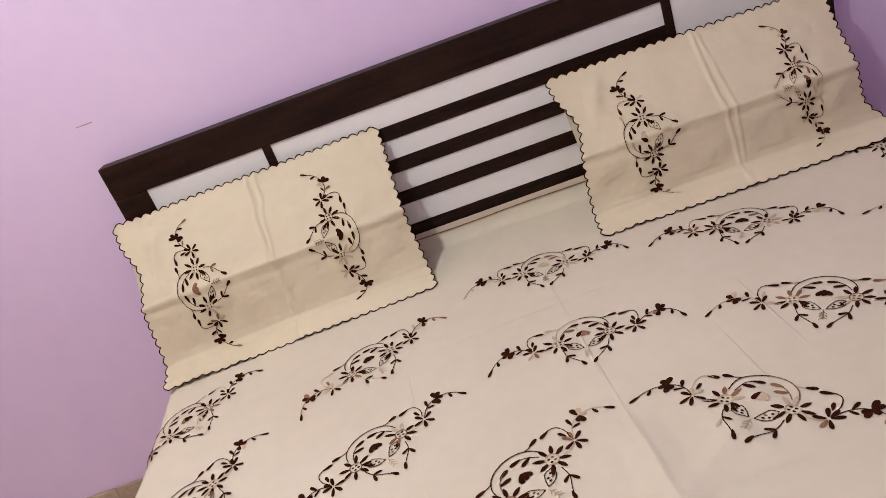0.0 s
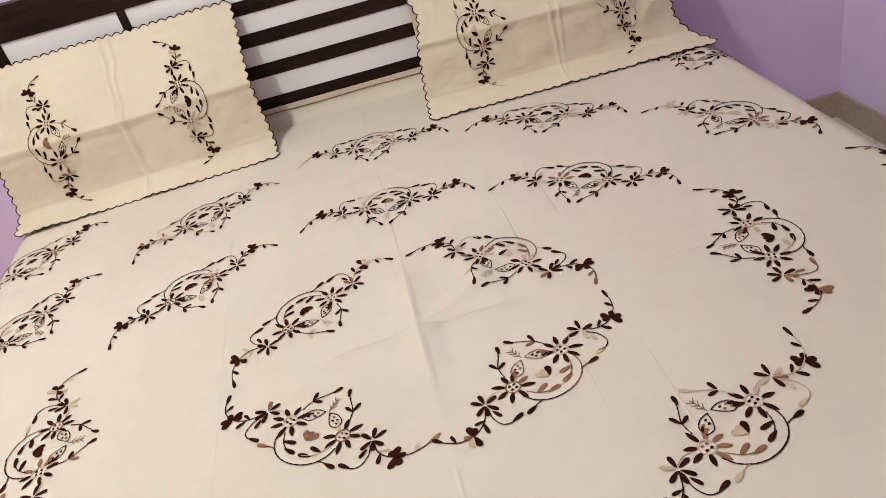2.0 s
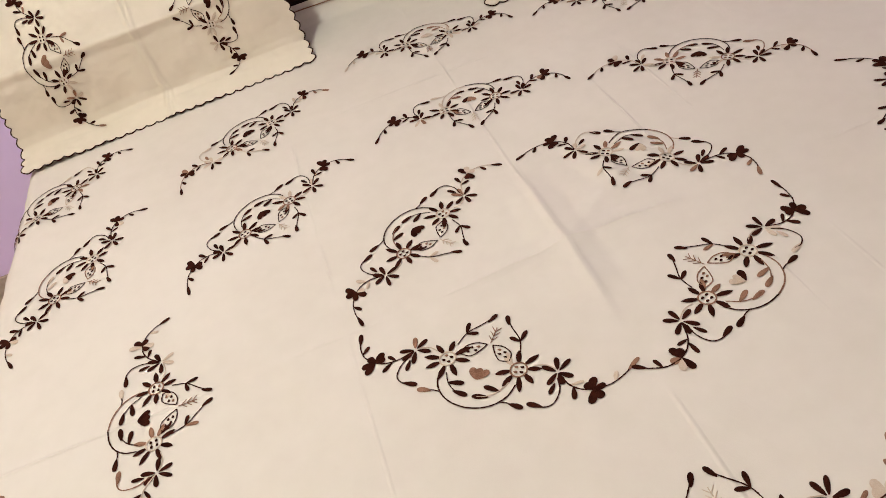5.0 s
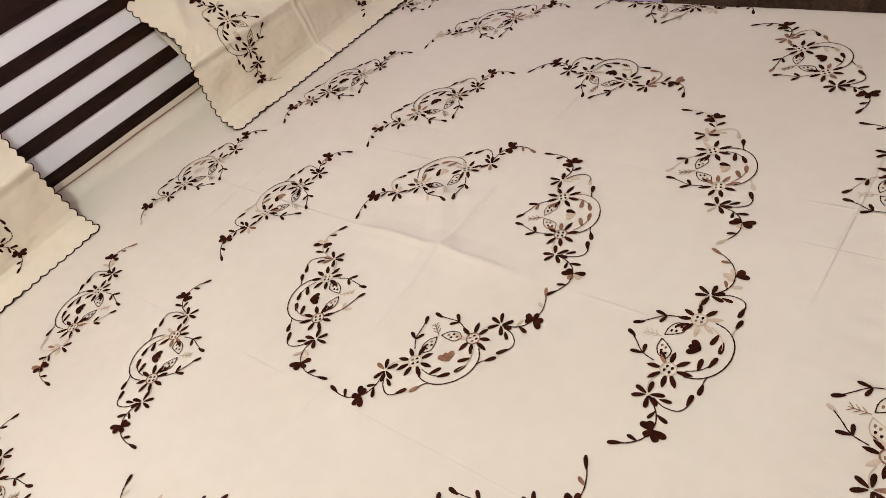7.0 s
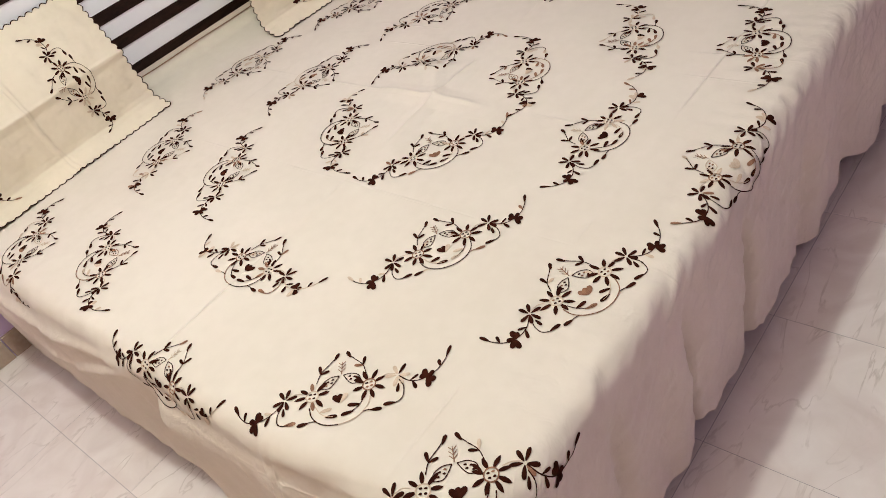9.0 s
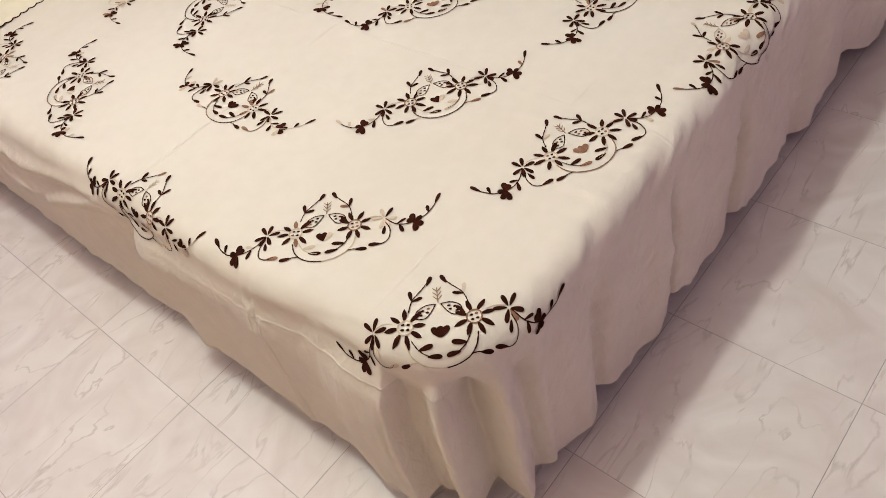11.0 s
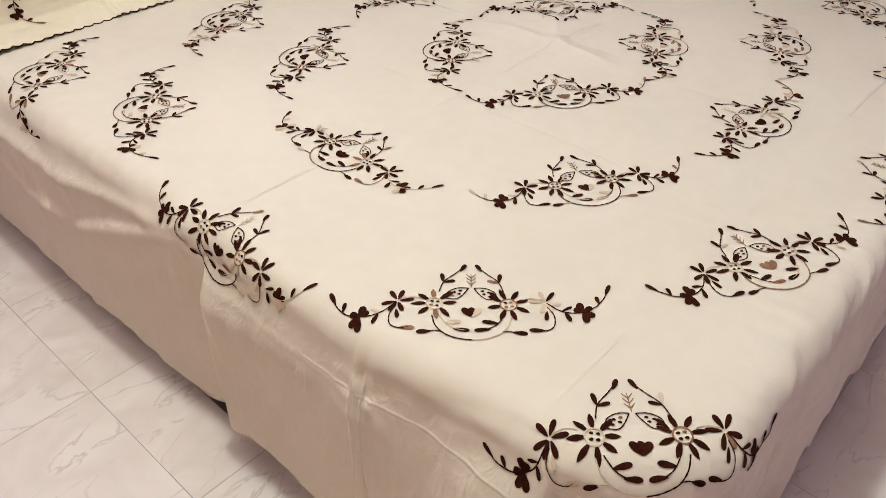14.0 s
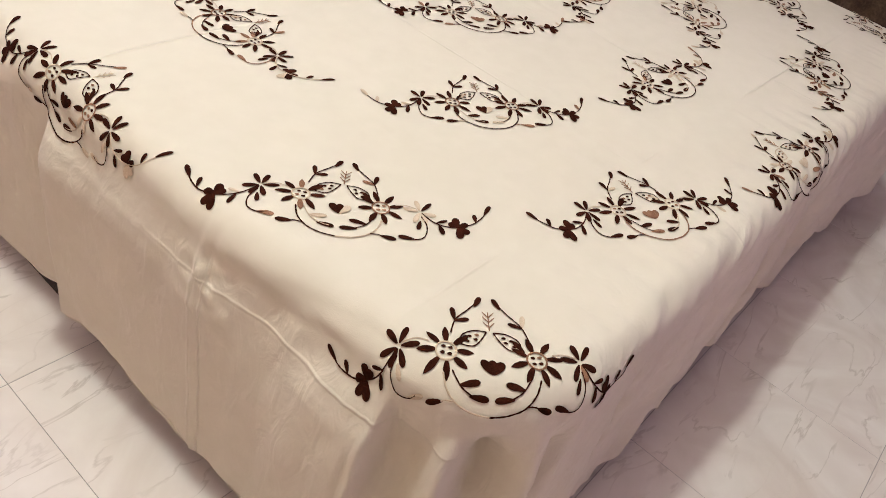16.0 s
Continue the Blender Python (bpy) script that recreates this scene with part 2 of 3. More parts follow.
def headboard():
    hb = tagged(new("headboard"), "dark walnut wooden headboard with slats over white panels", "headboard")
    top, rail, z0 = 1.068, 0.093, 0.02
    hw = 0.982
    part("top_rail", box(-hw, hw, 0, 0.05, top - rail, top, 0.004), WOOD, hb)
    for s in (-1, 1):
        x = s * (hw - 0.045)
        part("post", box(x - 0.045, x + 0.045, 0.0, 0.05, z0 - 0.02, top - rail, 0.004), WOOD, hb)
        x = s * 0.551
        part("upright", box(x - 0.012, x + 0.012, 0.002, 0.04, 0.3, top - rail, 0.001), WOOD, hb)
    for zc in SLATS:
        part("slat", box(-0.539, 0.539, 0.0025, 0.010, zc - 0.0195, zc + 0.0195, 0.001), WOOD, hb)
    for x0, x1 in ((-hw + 0.09, -0.563), (-0.539, 0.539), (0.563, hw - 0.09)):
        part("panel", box(x0, x1, 0.0055, 0.03, 0.3, top - rail, 0.001), PANEL, hb, "white laminate panel")
    hb.matrix_world = pose(0.034, 0.102, 0, 0, 0, HEAD_TURN)
    return hb


headboard()


def plinth_block():
    bm = box(X0 + 0.012, X1 - 0.03, YF + 0.040, YH - 0.02, 0.0, 0.298)
    upright = [e for e in bm.edges if abs(e.verts[0].co.z - e.verts[1].co.z) > 0.1 and e.verts[0].co.y < -1]
    bmesh.ops.bevel(bm, geom=upright, offset=0.23, segments=5, affect="EDGES")
    return bm


def bed_base():
    bed = tagged(new("bed_base"), "dark wooden box bed showing under the bedspread hem", "bed")
    part("plinth", plinth_block(), WOOD, bed)
    return bed


bed_base()


def mattress_block():
    bm = box(X0 + 0.072, X1 - 0.045, YF + 0.062, YH - 0.03, 0.30, TOP - 0.012)
    bmesh.ops.bevel(bm, geom=[e for e in bm.edges if abs(e.verts[0].co.z - e.verts[1].co.z) > 0.1 and e.verts[0].co.y < -1], offset=0.26, segments=6, affect="EDGES")
    bmesh.ops.bevel(bm, geom=[e for e in bm.edges if min(v.co.z for v in e.verts) > 0.5], offset=0.05, segments=4, affect="EDGES")
    return bm


tagged(part("mattress", mattress_block(), MATTRESS), "thick cotton mattress under the bedspread", "mattress")

EDGE = 0.046  # softness of the mattress edge
CORNER = 0.135  # roundness of its corners, seen from above
HEM = 0.046
TAPER = 0.032  # how far the west edge draws in towards the foot


def ridge(x, width):
    return math.exp(-(x / width) ** 2)


def step(a, b, x):
    t = min(max((x - a) / (b - a), 0), 1)
    return t * t * (3 - 2 * t)


def tent(x, width):
    """A sharp fold with straight flanks."""
    return max(1 - abs(x) / width, 0)


def nearest(u, v):
    """On the flattened sheet: nearest place on the flat top, the way out from there, and the distance."""
    cx = min(max(u, X0 + TAPER * step(-1.38, -1.70, v) + EDGE + CORNER), X1 - EDGE - CORNER)
    cy = max(v, YF + EDGE + CORNER)
    dx, dy = u - cx, v - cy
    r = math.hypot(dx, dy)
    if dx and dy:
        if r <= CORNER:
            return u, v, 0, 0, 0
        return cx + dx / r * CORNER, cy + dy / r * CORNER, dx / r, dy / r, r - CORNER
    if dx:
        return (u, v, 0, 0, 0) if abs(dx) <= CORNER else (cx + math.copysign(CORNER, dx), cy, math.copysign(1, dx), 0, abs(dx) - CORNER)
    if dy:
        return (u, v, 0, 0, 0) if -dy <= CORNER else (cx, cy - CORNER, 0, -1, -dy - CORNER)
    return u, v, 0, 0, 0


ARC = EDGE * math.pi / 2


def head_y(x):
    """Front face of the headboard."""
    return 0.102 + math.tan(radians(HEAD_TURN)) * (x - 0.030)


def hem_height(x, y, dx, dy):
    h = HEM + 0.016 * noise.noise((x * 2.1, y * 2.1, 3.0))
    if dy == 0 and dx < 0:
        h += 0.014 - 0.006 * step(-1.05, -0.98, y) + 0.030 * ridge(y + 1.17, 0.09)
    elif dx == 0:
        h += 0.035 * ridge(x + 0.300, 0.04) + 0.040 * ridge(x + 0.025, 0.04) + 0.02 * ridge(x - 0.2, 0.1) + 0.03 * ridge(x + 0.6, 0.05) + 0.045 * ridge(x - 0.62, 0.07)
    elif dx > 0:
        h += 0.06
    return max(h, 0.010)


def folds(x, y, dx, dy, d):
    """How far the hanging cloth swings out, by where it hangs."""
    f = 0.009 * noise.noise((x * 3.2, y * 3.2, 7.0)) + 0.004 * noise.noise((x * 9, y * 9, 2.0))
    if dy == 0 and dx < 0:
        f += 0.034 * step(-1.060, -1.070, y) * math.exp((y + 1.06) / 0.25) - 0.014 * ridge(y + 1.03, 0.05) + 0.012 * step(-1.0, -0.8, y)
        f += 0.020 * step(-1.56, -1.67, y)
    elif dx == 0:
        f += 0.016 * ridge(x + 0.385, 0.045) - 0.034 * ridge(x + 0.327, 0.012) + 0.016 * ridge(x + 0.25, 0.06)
        f += 0.018 * ridge(x - 0.010, 0.045) - 0.034 * ridge(x + 0.052, 0.012) + 0.014 * ridge(x + 0.12, 0.05)
        f += 0.014 * ridge(x + 0.66, 0.05) - 0.026 * ridge(x + 0.595, 0.02) - 0.020 * ridge(x - 0.30, 0.025) + 0.020 * ridge(x - 0.37, 0.05) - 0.012 * ridge(x - 0.62, 0.05) + 0.030 * ridge(x - 0.80, 0.10)
        f += 0.012 * noise.noise((x * 14, d * 3, 21.0))
    else:
        a = math.degrees(math.atan2(-dy, abs(dx)))
        if dx < 0:
            f += 0.020 * step(8, 4, a) - 0.034 * step(4, 8, a) * step(88, 55, a) + 0.046 * ridge(a - 30, 7) - 0.026 * ridge(a - 46, 6) + 0.040 * ridge(a - 62, 7) - 0.020 * ridge(a - 77, 6)
        else:
            f += 0.13 * ridge(a - 45, 26)
    return f


def sheet(u, v, lift=0.0):
    """Place on the laid sheet of the flattened place (u, v)."""
    x, y, dx, dy, s = nearest(u, v)
    wr = 0.0028 * noise.noise((u * 2.3, v * 2.3, 1.0)) + 0.0014 * noise.noise((u * 7, v * 7, 5.0))
    wr += 0.0100 * tent(u - 0.030, 0.045) * step(-1.26, -1.12, v) * step(-0.82, -0.95, v) + 0.0080 * tent(v + 1.063, 0.040) * step(-0.16, -0.04, u) * step(0.24, 0.12, u)
    wr += 0.0070 * tent(0.61 * (u - 0.03) - 0.79 * (v + 1.063), 0.035) * step(0.02, 0.06, u) * step(0.25, 0.14, u)
    wr += 0.0060 * tent(u - 0.165 + 0.3 * (v + 0.95), 0.030) * ridge(v + 0.93, 0.10) + 0.0055 * tent(u - 0.245 + 0.2 * (v + 0.95), 0.026) * ridge(v + 0.92, 0.09)
    wr += 0.0035 * tent(u - 0.030, 0.009) * step(-1.25, -1.15, v) * step(-0.80, -0.92, v) + 0.0030 * tent(v + 1.063, 0.009) * step(-0.20, -0.10, u) * step(0.26, 0.16, u)
    wr += 0.0008 * tent(u - 0.030, 0.010) + 0.0010 * tent(v + 1.063, 0.010) * step(0.1, 0.5, abs(u)) + 0.0008 * tent(v + 1.705, 0.010)
    wr += 0.0035 * noise.noise((u * 34, v * 6, 11.0)) * step(-1.70, -1.86, v) + 0.004 * noise.noise((u * 5, v * 20, 12.0)) * step(-0.80, -0.92, u)
    if dy < 0 and s > 0:
        along, across = 0.8 * u - 0.6 * s, 0.6 * u + 0.8 * s
        fade = step(0.0, 0.07, s) * step(-0.75, -0.55, u) * step(0.52, 0.34, s)
        wr += fade * (0.0075 * noise.noise((across * 17, along * 3.2, 31.0)) + 0.0070 * noise.noise((across * 40, along * 6, 32.0)))
    if dx < 0 and s > 0.03:
        wr += step(0.03, 0.12, s) * (0.0045 * noise.noise((v * 9 + s * 7, s * 3, 33.0)) + 0.0025 * noise.noise((v * 24 - s * 10, s * 9, 34.0)))
        wr += 0.008 * step(0.05, 0.10, s) * ridge(v + 1.455, 0.05) * ridge(s - 0.13, 0.07) * noise.noise((v * 42, s * 42, 35.0))
        wr += 0.0055 * ridge(v + 1.66, 0.13) * ridge(s - 0.05, 0.06) * noise.noise((v * 5 + s * 14, s * 34 - v * 9, 36.0))
        # ironed-in creases: one along the side, two hanging from the edge
        line = float(np.interp(v, (-1.75, -1.45, -1.08), (0.124, 0.138, 0.124)))
        lower = step(-1.05, -1.09, v)
        wr += lower * 0.0016 * tent(s - line, 0.010)
        wr += step(0.02, 0.07, s) * (0.0036 * ridge(v + 1.440, 0.006) + 0.0026 * ridge(v + 1.468, 0.006) * step(0.19, 0.15, s))
        # swags where the cloth sags towards the head
        low = float(np.interp(v, (-0.95, -0.88, -0.61, -0.37, -0.1), (0.10, 0.124, 0.238, 0.258, 0.16)))
        high = float(np.interp(v, (-0.98, -0.75, -0.55, -0.2), (0.075, 0.104, 0.134, 0.12)))
        near = step(-1.02, -0.90, v)
        wr += near * (0.011 * ridge(s - low, 0.018) + 0.010 * ridge(s - high, 0.016) + 0.012 * step(-0.95, -0.55, v) * step(0.02, 0.12, s) * step(0.36, 0.22, s))
    up = y - (head_y(x) - 0.047)
    if s == 0:
        if up > 0:
            a = min(up / 0.04, math.pi / 2)
            rest = max(up - 0.04 * math.pi / 2, 0)
            return Vector((x, y - up + 0.04 * math.sin(a), TOP + wr * math.cos(a) + 0.04 * (1 - math.cos(a)) + min(rest, 0.014)))
        return Vector((x, y, TOP + wr + lift))
    y -= max(up, 0)
    if s < ARC:
        a = s / EDGE
        nx, nz = math.sin(a), math.cos(a)
        out, z = EDGE * nx, TOP - EDGE + EDGE * nz
        k = 0.0
        wr += 0.003 * nx * noise.noise((u * 16, v * 16, 9.0))
    else:
        nx, nz = 1, 0
        out, z = EDGE, TOP - EDGE - (s - ARC)
        k = min((s - ARC) / (0.10 if dx < 0 else 0.20), 1)
        k *= k * (3 - 2 * k)
        z = max(z, hem_height(x, y, dx, dy))
    out += (0.004 if dx < 0 else 0.002) * k
    if dx < 0:
        out += TAPER * step(-1.38, -1.70, y) * -dx * step(0.02, 0.30, s)
    out += folds(x, y, dx, dy, max(s - ARC, 0)) * k + (lift + wr) * nx
    return Vector((x + dx * out, y + dy * out, z + wr * nz + lift * nz))


def bedspread():
    pitch = 0.006
    over = ARC + TOP - EDGE + 0.02
    us = np.arange(X0 + EDGE - over, X1 - EDGE + over, pitch)
    vs = np.arange(YF + EDGE - over, 0.19, pitch)
    bm = bmesh.new()
    grid = [[bm.verts.new(sheet(u, v)) for u in us] for v in vs]
    for j in range(len(vs) - 1):
        for i in range(len(us) - 1):
            q = (grid[j][i], grid[j][i + 1], grid[j + 1][i + 1], grid[j + 1][i])
            if (q[0].co - q[2].co).cross(q[1].co - q[3].co).length > 1e-7:
                bm.faces.new(q)
    bmesh.ops.delete(bm, geom=[w for w in bm.verts if not w.link_faces], context="VERTS")
    ob = part("bedspread", bm, COTTON, smooth=True)
    return tagged(ob, "cream cotton bedspread with brown floral embroidery, hanging to the floor", "bedspread")


spread = bedspread()

bm = bmesh.new()
loops = []
for x in np.linspace(-0.88, 0.92, 60):
    c = Vector((x, head_y(x) - 0.009, TOP + 0.037 + 0.002 * noise.noise((x * 6, 0, 0))))
    loops.append([bm.verts.new(c + Vector((0, 0.0016 * math.cos(k * math.pi / 2), 0.0016 * math.sin(k * math.pi / 2)))) for k in range(4)])
for r0, r1 in zip(loops, loops[1:]):
    for k in range(4):
        bm.faces.new((r0[k], r1[k], r1[(k + 1) % 4], r0[(k + 1) % 4]))
part("head_seam", bm, THREAD_MID, spread, "brown stitched seam")

# ---- embroidery ----
# one half of the garland: kind, place, heading in degrees, length, width, thread


class Stitch:
    """Collects petals, stems and rings of one embroidered garland, in its own flat plane, and lays them on a surface."""

    def __init__(self, seed):
        self.groups, self.rng, self.order, self.curl, self.tone = {}, random.Random(seed), 0, 0.3, 0
        self.bm = self.groups["embroidery"] = bmesh.new()

    def begin(self, name=""):
        """What follows belongs to a piece of this name; none: to the stems."""
        if name:
            self.order += 1
            self.bm = self.groups[f"{name}|{self.order}"] = bmesh.new()
        else:
            self.bm = self.groups["embroidery"]

    def thread(self, dark):
        """The thread is shaded along its length, so its tones come in runs."""
        if self.rng.random() < 0.55:
            r = self.rng.random()
            self.tone = 0 if r < dark else (1 if r < dark + (1 - dark) * 0.4 else 2)
        return self.tone

    def petal(self, x, y, heading, length, width, mat, rise=0.0011, pointed=False):
        """A leaf-shaped pad of satin stitch, from its foot at (x, y)."""
        width *= 0.86
        a = radians(heading)
        ca, sa = math.cos(a), math.sin(a)
        prof = ((0.0, 0.22), (0.22, 0.66), (0.52, 1.0), (0.78, 0.98), (0.93, 0.68), (1.0, 0.22))
        if pointed:
            prof = ((0.0, 0.30), (0.2, 0.72), (0.45, 1.0), (0.7, 0.86), (0.9, 0.42), (1.0, 0.06))
        rows = []
        for k, w in prof:
            rows.append([(x + ca * k * length - sa * side * w * width / 2, y + sa * k * length + ca * side * w * width / 2, rise * (0.35 if side else 1) * (0.5 + 0.5 * w)) for side in (-1, 0, 1)])
        self.strip(rows, mat)

    def strip(self, rows, mat):
        vs = [[self.bm.verts.new(p) for p in r] for r in rows]
        for r0, r1 in zip(vs, vs[1:]):
            for i in range(len(r0) - 1):
                f = self.bm.faces.new((r0[i], r1[i], r1[i + 1], r0[i + 1]))
                f.material_index = mat

    def stem(self, pts, width, mat, steps=5):
        """A corded line through the points."""
        line = []
        n = len(pts)
        for i in range(n - 1):
            p0, p1, p2, p3 = pts[max(i - 1, 0)], pts[i], pts[i + 1], pts[min(i + 2, n - 1)]
            for k in range(steps + (i == n - 2)):
                t = k / steps
                line.append(tuple(0.5 * (2 * b + (c - a) * t + (2 * a - 5 * b + 4 * c - d) * t * t + (3 * b - a - 3 * c + d) * t ** 3) for a, b, c, d in zip(p0, p1, p2, p3)))
        rows = []
        for i, (x, y) in enumerate(line):
            x0, y0 = line[max(i - 1, 0)]
            x1, y1 = line[min(i + 1, len(line) - 1)]
            d = math.hypot(x1 - x0, y1 - y0) or 1
            nx, ny = -(y1 - y0) / d, (x1 - x0) / d
            w = width * 0.54 * (1 + 0.22 * math.sin(i * 2.4))
            rows.append([(x + nx * w, y + ny * w, 0.0005), (x, y, 0.0013), (x - nx * w, y - ny * w, 0.0005)])
        self.strip(rows, mat)

    def ring(self, x, y, r, width, mat):
        n = 18
        pts = [(x + r * math.cos(2 * math.pi * i / n), y + r * math.sin(2 * math.pi * i / n)) for i in range(n + 1)]
        self.stem(pts, width, mat, 1)

    def dot(self, x, y, r, mat):
        self.petal(x - r, y, 0, 2 * r, 1.7 * r, mat, 0.0014)

    def daisy(self, x, y, turn, dark):
        self.ring(x, y, 0.0118, 0.0022, 2 if self.rng.random() < 0.6 else 1)
        for k in range(4):
            a = radians(45 + 90 * k + turn)
            self.dot(x + 0.0058 * math.cos(a), y + 0.0058 * math.sin(a), 0.0028, 0 if self.rng.random() < 0.75 else 1)
        for k in range(8):
            a = turn + 45 * k + 10 + self.rng.uniform(-5, 5)
            ra = radians(a)
            self.petal(x + 0.011 * math.cos(ra), y + 0.011 * math.sin(ra), a + self.rng.uniform(-6, 6), 0.023 + self.rng.uniform(-0.003, 0.002), 0.0095, self.thread(dark), pointed=True)

    def half(self, s, dark):
        """The half of the garland on side s (-1 or 1) of its axis."""
        g = lambda x, y: (s * x, y)
        h = lambda a: a if s > 0 else 180 - a
        pe = lambda x, y, a, ln, w, m: self.petal(s * x, y, h(a), ln, w, m)
        st = lambda pts, w, m: self.stem([g(*p) for p in pts], w, m)
        t, rng = self.thread, self.rng
        self.begin("daisy")
        self.daisy(s * 0.053, 0, 8 * s, dark)
        self.begin("sprig")
        # sprig towards the apex
        m = t(0.75)
        st([(0.047, 0.026), (0.040, 0.049), (0.024, 0.067), (0.014, 0.079)], 0.0017, m)
        pe(0.016, 0.073, 116, 0.019, 0.0085, t(dark))
        pe(0.041, 0.048, 82, 0.020, 0.0080, t(dark))
        pe(0.041, 0.047, 165, 0.018, 0.0075, t(dark))
        self.begin("seed_pod")
        out = t(0.8)
        st([(0.036, 0.011), (0.034, 0.025), (0.020, 0.034), (0.004, 0.034)], 0.0016, out)
        st([(0.036, 0.011), (0.022, 0.010), (0.012, 0.020), (0.004, 0.034)], 0.0016, out)
        pe(0.040, 0.010, 130, 0.020, 0.0075, t(dark))
        for px, py in ((0.028, 0.017), (0.025, 0.025), (0.018, 0.021), (0.016, 0.028)):
            self.dot(s * px, py, 0.0027, 0 if rng.random() < 0.7 else 1)
        self.begin("leaf_spray")
        st([(0.046, -0.022), (0.036, -0.038), (0.022, -0.048), (0.010, -0.051)], 0.0015, t(0.6))
        pe(0.038, -0.037, 172, 0.024, 0.0088, t(dark))
        pe(0.026, -0.048, 188, 0.023, 0.0088, t(dark))
        self.begin()
        st([(0.056, -0.024), (0.051, -0.042), (0.038, -0.057), (0.020, -0.066), (0.0, -0.069)], 0.0019, t(0.75))
        st([(0.042, -0.053), (0.052, -0.052), (0.058, -0.053)], 0.0016, t(0.8))
        pe(0.056, -0.053, -6, 0.021, 0.0090, t(dark))
        # small flower beside
        self.begin("blossom")
        st([(0.072, 0.010), (0.086, 0.014), (0.102, 0.010)], 0.0013, 2)
        for a in (60, 110, 175, -110, -62, -20):
            ra = radians(a)
            pe(0.106 + 0.003 * math.cos(ra), 0.006 + 0.003 * math.sin(ra), a + rng.uniform(-7, 7), 0.021, 0.0088, t(dark))
        self.begin("scroll")
        st([(0.108, -0.004), (0.116, -0.022), (0.114, -0.042), (0.100, -0.050), (0.088, -0.047)], 0.0017, t(0.75))
        pe(0.101, -0.049, 178, 0.022, 0.0088, t(dark))
        pe(0.107, -0.012, -98, 0.018, 0.0075, t(dark))
        # outward stem, dark flower, curling tip
        self.begin("tendril")
        m = t(0.85)
        st([(0.108, 0.004), (0.124, -0.014), (0.142, -0.024), (0.160, -0.026)], 0.0018, m)
        st([(0.160, -0.026), (0.178, -0.020), (0.190, -0.009), (0.196, 0.000)], 0.0018, m)
        for a, ln in ((-80, 0.022), (-40, 0.020), (25, 0.015), (105, 0.020), (140, 0.016)):
            pe(0.158, -0.026, a, ln, 0.0125, t(0.88))
        pe(0.132, -0.020, -70, 0.020, 0.0078, t(dark))
        pe(0.128, -0.016, 15, 0.016, 0.0065, t(dark))
        pe(0.183, -0.016, 100, 0.016, 0.0072, t(dark))
        pe(0.195, -0.001, 66, 0.022, 0.0085, t(0.85))

    def garland(self, dark=0.84):
        for s in (-1, 1):
            self.half(s, dark)
        self.begin("heart")
        m = self.thread(0.75)
        for a, ln in ((52, 0.021), (90, 0.018), (128, 0.021)):
            self.petal(0, -0.025, a, ln, 0.0125, m if a != 52 else self.thread(0.7))
        self.begin("fern")
        f = 1 if self.rng.random() < 0.7 else 2
        self.stem([(0, 0.036), (0, 0.066)], 0.0012, f)
        for y in (0.042, 0.050, 0.058):
            for s in (-1, 1):
                self.stem([(0, y), (s * 0.007, y + 0.008)], 0.0011, f, 2)
        return self

    def lay(self, place, name, parent):
        """Moves every vertex by place(x, y, lift) and links the mesh."""
        root = None
        for key, bm in self.groups.items():
            for v in bm.verts:
                x, y = v.co.x, v.co.y
                if y < 0:
                    y *= 1.06
                if x > 0.11:
                    y += (x - 0.11) * self.curl
                v.co = place(x, y, v.co.z)
            ob = part(key.split("|")[0] if root else name, bm, [THREAD_DARK, THREAD_MID, THREAD_PALE], root or parent, smooth=True)
            if key.startswith(("daisy", "tendril")):
                ob["kind"] = "stuff"
            root = root or ob
        return root


# centre of each garland on the sheet, and the heading of its apex
GARLANDS = (
    (-0.167, -1.216, 51.3), (-0.163, -0.906, -56.4), (0.22, -0.924, -135.0), (0.195, -1.237, 117.4),
    (-0.416, -0.69, -63.2), (0.035, -0.577, -99.4), (0.455, -0.729, -123.6), (0.647, -1.096, 173.1), (0.405, -1.449, 118.1), (0.0, -1.568, 88.6), (-0.429, -1.448, 54.7), (-0.641, -1.066, -2.5),
    (-0.413, -0.373, -65.7), (0.041, -0.241, -100.4), (0.481, -0.375, -117.1), (0.833, -0.651, -145.6), (0.975, -1.11, 178.0), (0.784, -1.5, 133.4), (0.424, -1.757, 111.2), (-0.015, -1.869, 89.1), (-0.424, -1.774, 65.7), (-0.809, -1.512, 41.2), (-0.958, -1.108, -4.7), (-0.799, -0.645, -40.3),
    (-0.864, -0.335, -53.5), (0.935, -0.29, -128.0), (-0.851, -1.81, 44.0), (0.93, -1.74, 135.0),
)
for i, (gx, gy, apex) in enumerate(GARLANDS):
    a = radians(apex - 90)
    ca, sa = math.cos(a), math.sin(a)
    Stitch(100 + i).garland().lay(lambda x, y, h: sheet(gx + ca * x - sa * y, gy + sa * x + ca * y, h + 0.0010), "embroidery", spread)


# ---- pillows ----
PH = 0.47


